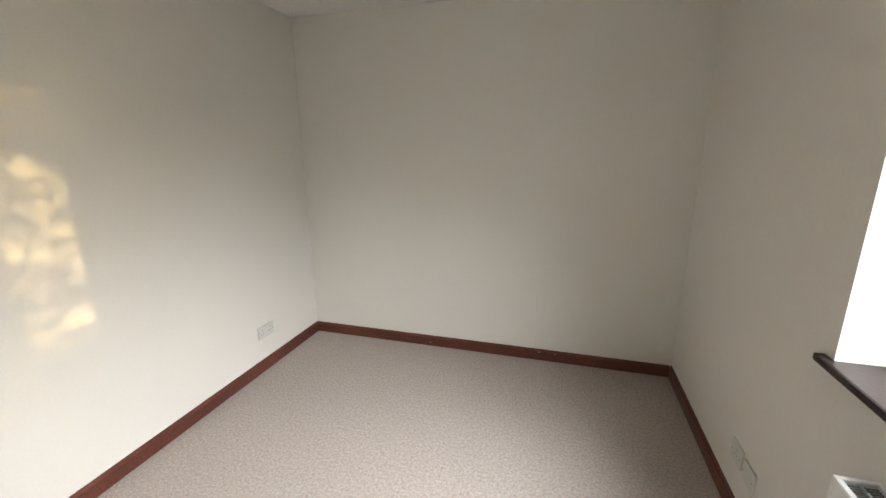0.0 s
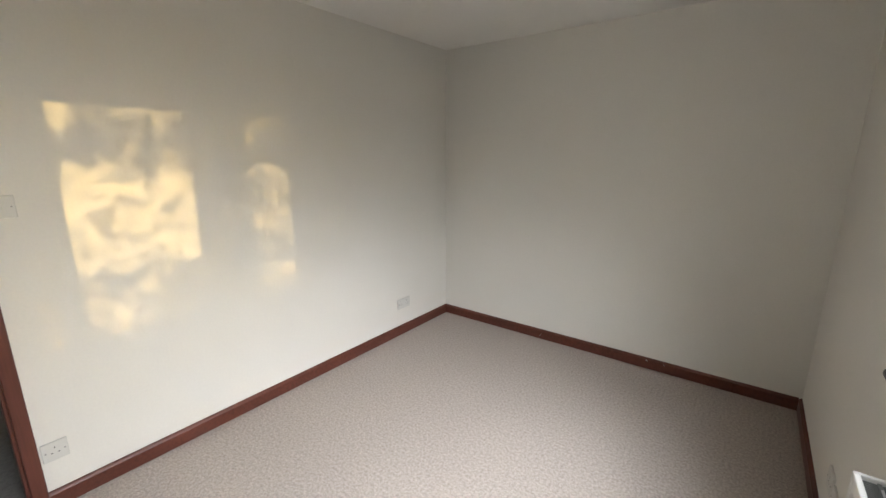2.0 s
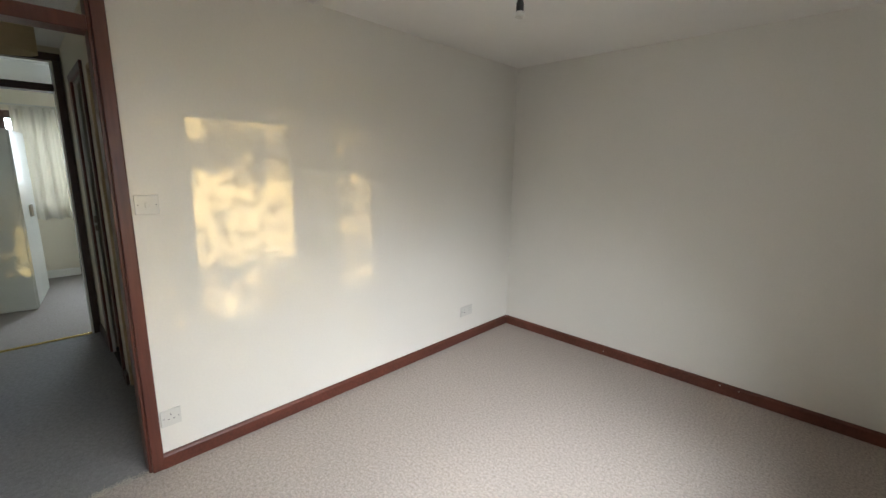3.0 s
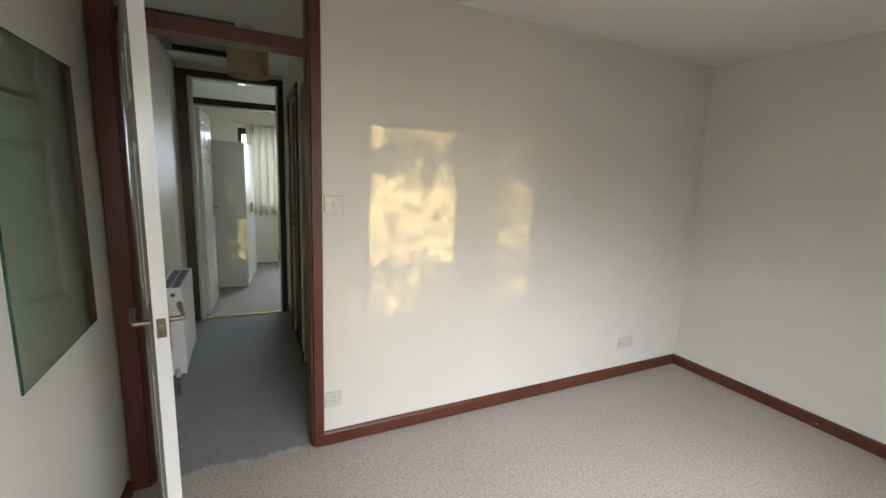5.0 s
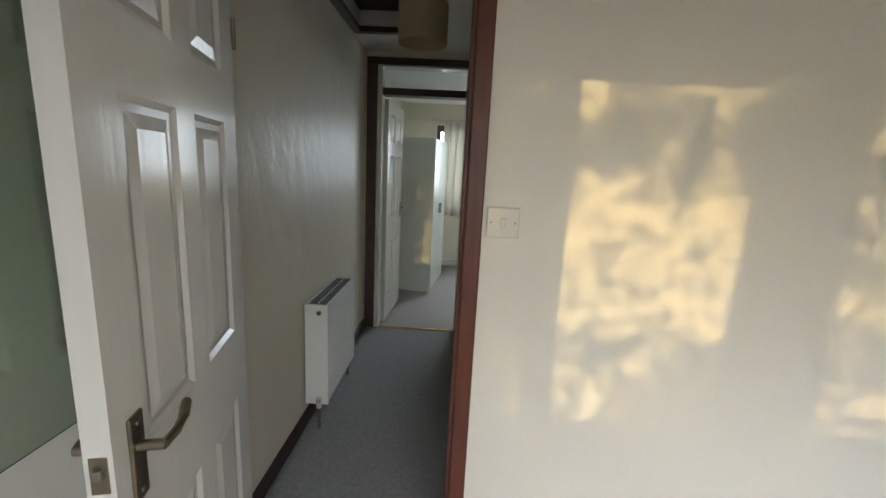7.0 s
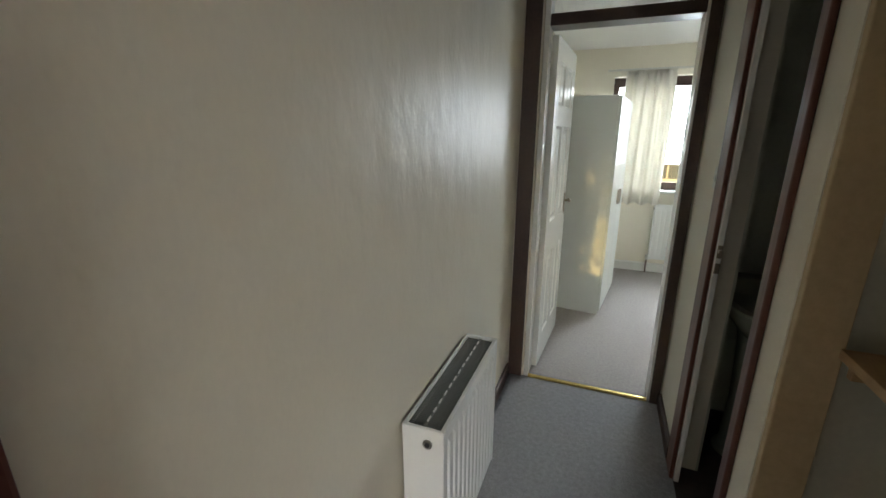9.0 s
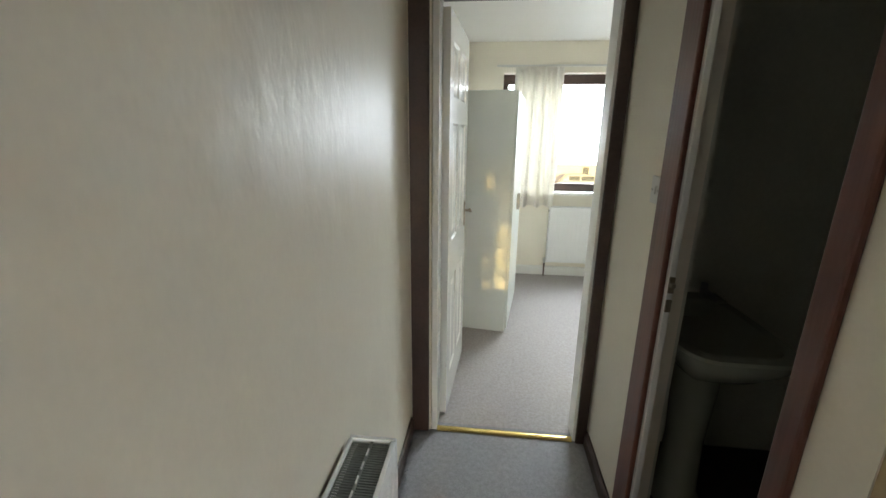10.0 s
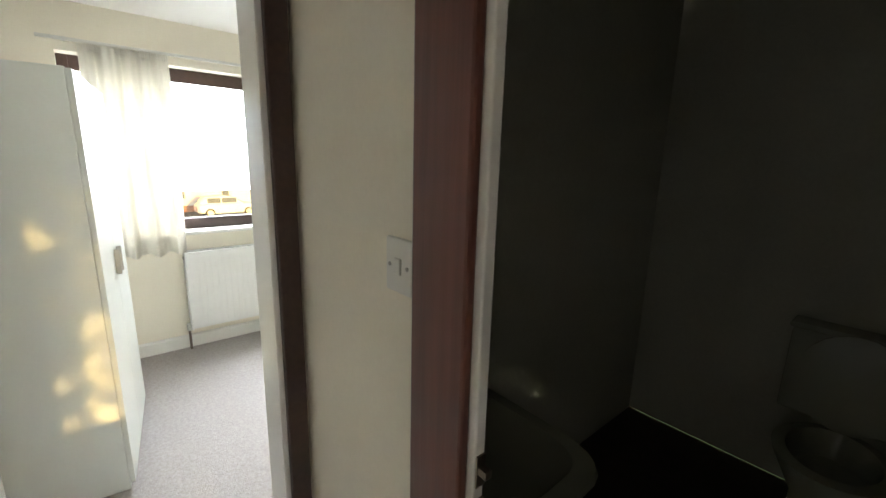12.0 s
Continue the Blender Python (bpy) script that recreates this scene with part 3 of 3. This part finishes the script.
piece("paint_flecks", bm, WHITE, "cream paint flecks on the skirting board", "paint flecks", "stuff")

# ---- bathroom, seen in the dark ----
keep = thing("strike_plate", "aged brass strike plate on the white door lining", "strike plate", (-3.345, 0.090, 1.03))
part("latch_keep", box(0, 0.003, -0.008, 0.009, 0.0, 0.05, bevel=0.0008), BRASS, keep)
part("bolt_keep", box(0, 0.003, -0.008, 0.009, -0.06, -0.02, bevel=0.0008), BRASS, keep)
part("lip", box(0.0, 0.018, -0.006, 0.006, 0.022, 0.034, bevel=0.001), BRASS, keep)

basin = thing("wash_basin", "dull green ceramic pedestal wash basin in the dark", "basin", (-3.67, 0.385, 0))
bowl = bmesh.new()
rings = []
def rounded(i, n=28, power=0.45):
    """A point on a rounded rectangle of half size 1."""
    c, k = math.cos(2 * math.pi * i / n), math.sin(2 * math.pi * i / n)
    return math.copysign(abs(c) ** power, c), math.copysign(abs(k) ** power, k)


for r, z in ((0.08, 0.60), (0.18, 0.66), (0.27, 0.75), (0.29, 0.79), (0.285, 0.80), (0.24, 0.797), (0.20, 0.74), (0.09, 0.68), (0.01, 0.675)):
    rings.append([bowl.verts.new((r * 1.05 * rounded(i)[0], r * 0.66 * rounded(i)[1], z)) for i in range(28)])
for a, b in zip(rings, rings[1:]):
    for i in range(28):
        bowl.faces.new((a[i], a[(i + 1) % 28], b[(i + 1) % 28], b[i]))
part("bowl", bowl, CERAMIC, basin, smooth=True)
part("pedestal", lathe([(0.10, 0.0), (0.10, 0.02), (0.078, 0.06), (0.07, 0.3), (0.085, 0.58), (0.10, 0.66)], 24, (0.0, 0.0, 0)), CERAMIC, basin, smooth=True)
part("back_ledge", box(-0.315, -0.20, -0.185, 0.185, 0.70, 0.81, bevel=0.015), CERAMIC, basin)
for y in (-0.1, 0.1):
    tap = part("tap", rod((-0.25, y, 0.80), (-0.25, y, 0.87), 0.014), STEEL, basin, smooth=True)
    part("spout", rod((-0.25, y, 0.845), (-0.15, y, 0.835), 0.010), STEEL, tap, smooth=True)

loo = thing("toilet", "dull green ceramic toilet with its lid raised", "toilet", (-3.08, 1.78, 0), 0)
bm = bmesh.new()
rings = []
for sx, sy, z, dy in ((0.11, 0.16, 0.0, 0.05), (0.10, 0.15, 0.08, 0.05), (0.11, 0.17, 0.22, 0.03), (0.17, 0.22, 0.36, 0.0), (0.185, 0.235, 0.40, 0.0), (0.14, 0.19, 0.405, 0.0), (0.11, 0.15, 0.30, 0.0), (0.02, 0.02, 0.25, 0.0)):
    rings.append([bm.verts.new((sx * math.cos(2 * math.pi * i / 28), dy + sy * math.sin(2 * math.pi * i / 28), z)) for i in range(28)])
for a, b in zip(rings, rings[1:]):
    for i in range(28):
        bm.faces.new((a[i], a[(i + 1) % 28], b[(i + 1) % 28], b[i]))
part("bowl", bm, CERAMIC, loo, smooth=True)
bm = bmesh.new()
loops = [[bm.verts.new((0.18 * math.cos(2 * math.pi * i / 28), y, 0.62 + 0.21 * math.sin(2 * math.pi * i / 28))) for i in range(28)] for y in (0.175, 0.195)]
for i in range(28):
    bm.faces.new((loops[0][i], loops[0][(i + 1) % 28], loops[1][(i + 1) % 28], loops[1][i]))
bm.faces.new(loops[0]), bm.faces.new(loops[1])
part("lid", bm, CERAMIC, loo)
cist = part("cistern", box(-0.22, 0.22, 0.205, 0.33, 0.42, 0.80, bevel=0.015), CERAMIC, loo)
part("cistern_lid", box(-0.23, 0.23, 0.20, 0.33, 0.80, 0.825, bevel=0.008), CERAMIC, cist)
part("flush_lever", rod((0.14, 0.205, 0.74), (0.14, 0.17, 0.74), 0.008), STEEL, cist)

# ---- open cupboard in the hall ----
shelves = thing("cupboard_shelves", "bare pine shelves in an open hall cupboard", "shelf", (0, 0, 0))
for z in (0.48, 1.02, 1.55):
    sh = part("shelf", box(-2.63, -2.04, 0.165, 0.615, z, z + 0.022, bevel=0.002), PINE, shelves)
    part("batten", box(-2.638, -2.62, 0.19, 0.60, z - 0.045, z - 0.001, bevel=0.002), PINE, sh)
    part("batten", box(-2.05, -2.032, 0.19, 0.60, z - 0.045, z - 0.001, bevel=0.002), PINE, sh)

# ---- far bedroom ----
ward = thing("wardrobe", "tall white laminate wardrobe with closed doors", "wardrobe", (-5.074, -0.277, 0), -7.5)
part("carcass", box(-0.80, 0.0, -0.55, -0.02, 0.0, 1.76, bevel=0.003), WARD, ward)
for x0 in (-0.80, -0.399):
    dr = part("wardrobe_door", box(x0 + 0.002, x0 + 0.397, -0.019, 0.0, 0.03, 1.755, bevel=0.002), WARD, ward)
    hx = x0 + 0.36 if x0 < -0.5 else x0 + 0.04
    part("handle", box(hx - 0.006, hx + 0.006, 0.001, 0.022, 0.90, 1.02, bevel=0.003), STEEL, dr, "small steel pull handle")


def curtain(name, label, y0, y1, z0, z1, x, folds, seed):
    c = thing(name, label, "curtain", (x, 0, 0))
    r = random.Random(seed)
    ph = [r.uniform(0, 6.28) for _ in range(4)]
    ny, nz = 110, 18
    bm = bmesh.new()
    grid = []
    for side in (0, 1):
        rows = []
        for j in range(nz + 1):
            v = j / nz
            row = []
            for i in range(ny + 1):
                u = i / ny
                open_out = 0.55 + 0.45 * v
                fold = 0.036 * open_out * math.sin(folds * 6.283 * u + ph[0] + 0.5 * math.sin(3 * v + ph[1]))
                fold += 0.010 * math.sin(folds * 2.3 * 6.283 * u + ph[2] + v)
                y = y0 + (y1 - y0) * (u + 0.012 * math.sin(9 * u + 4 * v + ph[3]))
                z = z1 - (z1 - z0) * v + (0.012 * math.sin(folds * 6.283 * u + ph[1]) if j == nz else 0)
                row.append(bm.verts.new((fold + side * 0.003, y, z)))
            rows.append(row)
        grid.append(rows)
    for rows in grid:
        for a, b in zip(rows, rows[1:]):
            for i in range(ny):
                bm.faces.new((a[i], a[i + 1], b[i + 1], b[i]))
    for j in (0, nz):
        a, b = grid[0][j], grid[1][j]
        for i in range(ny):
            bm.faces.new((a[i], a[i + 1], b[i + 1], b[i]))
    part("cloth", bm, CURTAIN, c, smooth=True)
    bm = bmesh.new()
    n = 40
    for i in range(n):
        y = y0 + (i + 0.5) * (y1 - y0) / n
        add_box(bm, -0.006, 0.008, y - 0.004, y + 0.004, z1 - 0.03, z1 + 0.012, bevel=0.0015)
    part("heading_tape", bm, CURTAIN, c)
    return c


curtain("curtain", "cream cotton curtain gathered beside the window", -0.24, 0.215, 0.76, 2.085, -6.45, 3.5, 3)
curtain("curtain", "cream cotton curtain gathered at the window end", 1.08, 1.50, 0.76, 2.085, -6.45, 4.5, 8)
rail = thing("curtain_rail", "thin white curtain rail above the window", "curtain rail", (-6.46, 0, 2.105))
part("rail", box(-0.008, 0.008, -0.42, 1.55, -0.008, 0.010, bevel=0.002), PLASTIC, rail)
for y in (-0.3, 0.16, 0.9, 1.45):
    part("bracket", box(-0.06, 0.0, y - 0.01, y + 0.01, -0.004, 0.012), PLASTIC, rail)

# ---- outside ----
GZ = -3.0
piece("ground", box(-900, 900, -900, 900, GZ - 0.3, GZ), GRASS, "short grass reaching to the horizon", "ground", "structure")
piece("road", box(-39.5, -28, -300, 300, GZ - 0.1, GZ + 0.02), ASPHALT, "grey asphalt street in front of houses", "road", "structure")
piece("kerb", box(-28, -27.85, -300, 300, GZ - 0.1, GZ + 0.13, bevel=0.02), KERB, "pale concrete kerb stones along the street", "kerb", "structure")
piece("pavement", box(-27.85, -26.0, -300, 300, GZ - 0.1, GZ + 0.125), KERB, "pale concrete pavement along the street", "pavement", "structure")


def car(at, rz):
    c = thing("parked_car", "white hatchback car parked on the street", "car", at, rz)

    def loft(sections):
        bm = bmesh.new()
        rings = []
        for x, w, zb, zt in sections:
            k = 0.08
            rings.append([bm.verts.new(p) for p in ((x, -w + k, zb), (x, -w, zb + k), (x, -w, zt - k), (x, -w + k * 1.5, zt), (x, w - k * 1.5, zt), (x, w, zt - k), (x, w, zb + k), (x, w - k, zb))])
        for a, b in zip(rings, rings[1:]):
            for i in range(8):
                bm.faces.new((a[i], a[(i + 1) % 8], b[(i + 1) % 8], b[i]))
        bm.faces.new(rings[0]), bm.faces.new(rings[-1])
        return bm

    part("body", loft([(-2.05, 0.70, 0.35, 0.78), (-1.9, 0.82, 0.28, 0.92), (-1.0, 0.86, 0.22, 0.95), (0.8, 0.86, 0.22, 0.95), (1.7, 0.82, 0.25, 0.85), (2.05, 0.66, 0.32, 0.68)]), CARPAINT, c, smooth=True)
    part("cabin", loft([(-1.85, 0.64, 0.88, 1.05), (-1.45, 0.64, 0.88, 1.40), (-0.3, 0.66, 0.88, 1.47), (0.35, 0.64, 0.88, 1.38), (1.05, 0.66, 0.88, 0.98)]), CARPAINT, c, smooth=True)
    for s in (-1, 1):
        for x0, x1 in ((-1.4, -0.55), (-0.47, 0.5)):
            u, v = sorted((s * 0.645, s * 0.672))
            part("side_window", box(x0, x1, u, v, 0.98, 1.32, bevel=0.01), DARKGLASS, c)
        part("headlight", box(1.85, 2.0, min(s * 0.45, s * 0.7), max(s * 0.45, s * 0.7), 0.6, 0.72, bevel=0.02), PLASTIC, c)
        for x in (-1.3, 1.25):
            w = part("wheel", rod((x, s * 0.68, 0.31), (x, s * 0.87, 0.31), 0.31, n=28), RUBBER, c, smooth=True)
            part("rim", rod((x, s * 0.86, 0.31), (x, s * 0.885, 0.31), 0.2, n=20), STEEL, w, smooth=True)
    return c


car((-36.5, 7.2, GZ + 0.02), 90)


def house(name, label, x, y0, y1, eaves, ridge, deep):
    """Faces +x."""
    h = thing(name, label, "house", (0, 0, GZ))
    part("wall", box(x - deep, x, y0, y1, 0, eaves), RENDERED, h)
    part("plinth", box(x, x + 0.04, y0, y1, 0, 0.5), BRICK, h, "orange brick plinth")
    part("upper_band", box(x, x + 0.05, y0, y1, 4.8, 6.9), BRICK, h, "orange brick upper band")
    bm = bmesh.new()
    v = [bm.verts.new(p) for p in ((x + 0.4, y0 - 0.3, eaves), (x + 0.4, y1 + 0.3, eaves), (x - deep / 2, y1 + 0.3, ridge), (x - deep / 2, y0 - 0.3, ridge), (x - deep - 0.4, y0 - 0.3, eaves), (x - deep - 0.4, y1 + 0.3, eaves))]
    for f in ((0, 1, 2, 3), (3, 2, 5, 4), (0, 3, 4), (1, 5, 2), (0, 4, 5, 1)):
        bm.faces.new([v[i] for i in f])
    roof = part("roof", bm, ROOF, h)
    part("chimney", box(x - deep / 2 - 0.4, x - deep / 2 + 0.4, y0 + 1, y0 + 1.9, ridge - 0.8, ridge + 1.0), BRICK, roof)
    part("gutter", box(x + 0.38, x + 0.5, y0 - 0.3, y1 + 0.3, eaves - 0.12, eaves), PLASTIC, h)
    n = max(2, int((y1 - y0) / 3.2))
    for i in range(n):
        y = y0 + (i + 0.5) * (y1 - y0) / n
        for z in (1.0, 3.5):
            if z < 2 and i % 2:
                dd = part("front_door", box(x, x + 0.05, y - 0.45, y + 0.45, 0.05, 2.1), WHITE, h)
                part("pane", box(x + 0.051, x + 0.06, y - 0.25, y + 0.25, 1.2, 1.8), DARKGLASS, dd)
                continue
            w = part("window", box(x, x + 0.06, y - 0.85, y + 0.85, z, z + 1.25, bevel=0.01), PLASTIC, h)
            for a in (-0.42, 0.42):
                part("pane", box(x + 0.06, x + 0.07, y + a - 0.36, y + a + 0.36, z + 0.07, z + 1.18), DARKGLASS, w)
    return h


house("terraced_house", "pale rendered house with an orange brick upper band", -39.5, -16, 1.6, 7.0, 9.6, 8)
house("terraced_house", "pale rendered terrace with orange brick upper band", -39.5, 2.4, 24, 7.0, 9.6, 8)


def tree(name, label, at, trunk_r, top, crown_c, crown_r, leaves, leaf, seed):
    t = thing(name, label, "tree", at)
    r = random.Random(seed)
    bm = bmesh.new()
    p, rad = Vector((0, 0, 0)), trunk_r * 1.25
    spine = [p]
    for i in range(8):
        q = p + Vector((r.gauss(0, 0.03), r.gauss(0, 0.02), top / 8))
        add_rod(bm, p, q, rad, max(0.03, rad - trunk_r * 0.09), n=14)
        p, rad = q, max(0.03, rad - trunk_r * 0.09)
        spine.append(p)
    for k in range(18):
        s = spine[r.randrange(6, 9)]
        a, up = r.uniform(0, 6.28), r.uniform(0.5, 1.4)
        d = Vector((0.5 * math.cos(a), math.sin(a), up)).normalized()
        ln, q = r.uniform(1.0, 2.2), s
        for j in range(3):
            e = q + d * ln / 3
            add_rod(bm, q, e, 0.05 - 0.014 * j, 0.036 - 0.014 * j + 0.002, n=6)
            d = (d + Vector((r.gauss(0, 0.15), r.gauss(0, 0.25), r.gauss(0, 0.2)))).normalized()
            q = e
    part("trunk", bm, BARK, t, smooth=True)
    verts, faces = [], []
    while len(faces) < leaves:
        v = Vector((r.uniform(-1, 1), r.uniform(-1, 1), r.uniform(-1, 1)))
        if v.length > 1:
            continue
        c = Vector(crown_c) + Vector((v.x * crown_r[0], v.y * crown_r[1], v.z * crown_r[2]))
        flat = Vector((0.3 * c.x, c.y, c.z))
        clump = 0.60 + 1.4 * noise.noise(flat * 9.0 + Vector((seed, 3.1, 0.4))) + 1.2 * noise.noise(flat * 25.0) + 0.8 * noise.noise(flat * 2.0)
        edge = c.z + 0.13 * noise.noise(flat * 7.0)
        share = 1.1
        if edge < 4.72 and c.y < 0:
            share = 1.5
        if c.y < -1.325:
            share = 3.0
        elif c.y < -1.145:
            share = 0.8 if c.z < 4.9 else 1.8
        elif c.y < -0.855:
            share = 3.0
        elif c.z > 5.385:
            share = 0.9
        elif edge > 5.20:
            share = 2.2
        elif c.y < -0.10 and edge > 4.72:
            share = 0.26
        if r.random() * 4.0 > clump * share:
            continue
        n = Vector((r.gauss(0, 1), r.gauss(0, 1), r.gauss(0, 1))).normalized()
        u = n.orthogonal().normalized()
        w = n.cross(u)
        s = leaf * r.uniform(0.7, 1.3)
        i = len(verts)
        verts += [c - u * s, c - w * s * 0.5 + n * s * 0.1, c + u * s, c + w * s * 0.5 + n * s * 0.1]
        faces.append((i, i + 1, i + 2, i + 3))
    me = bpy.data.meshes.new("crown")
    me.from_pydata(verts, [], faces)
    me.materials.append(LEAF)
    new("crown", me).parent = t
    return t


tree("garden_tree", "leafy garden tree in front of the low sun", (6.2, 1.305, GZ), 0.20, 7.4, (0, -0.2, 5.4), (0.7, 3.2, 2.9), 190000, 0.0225, 5)
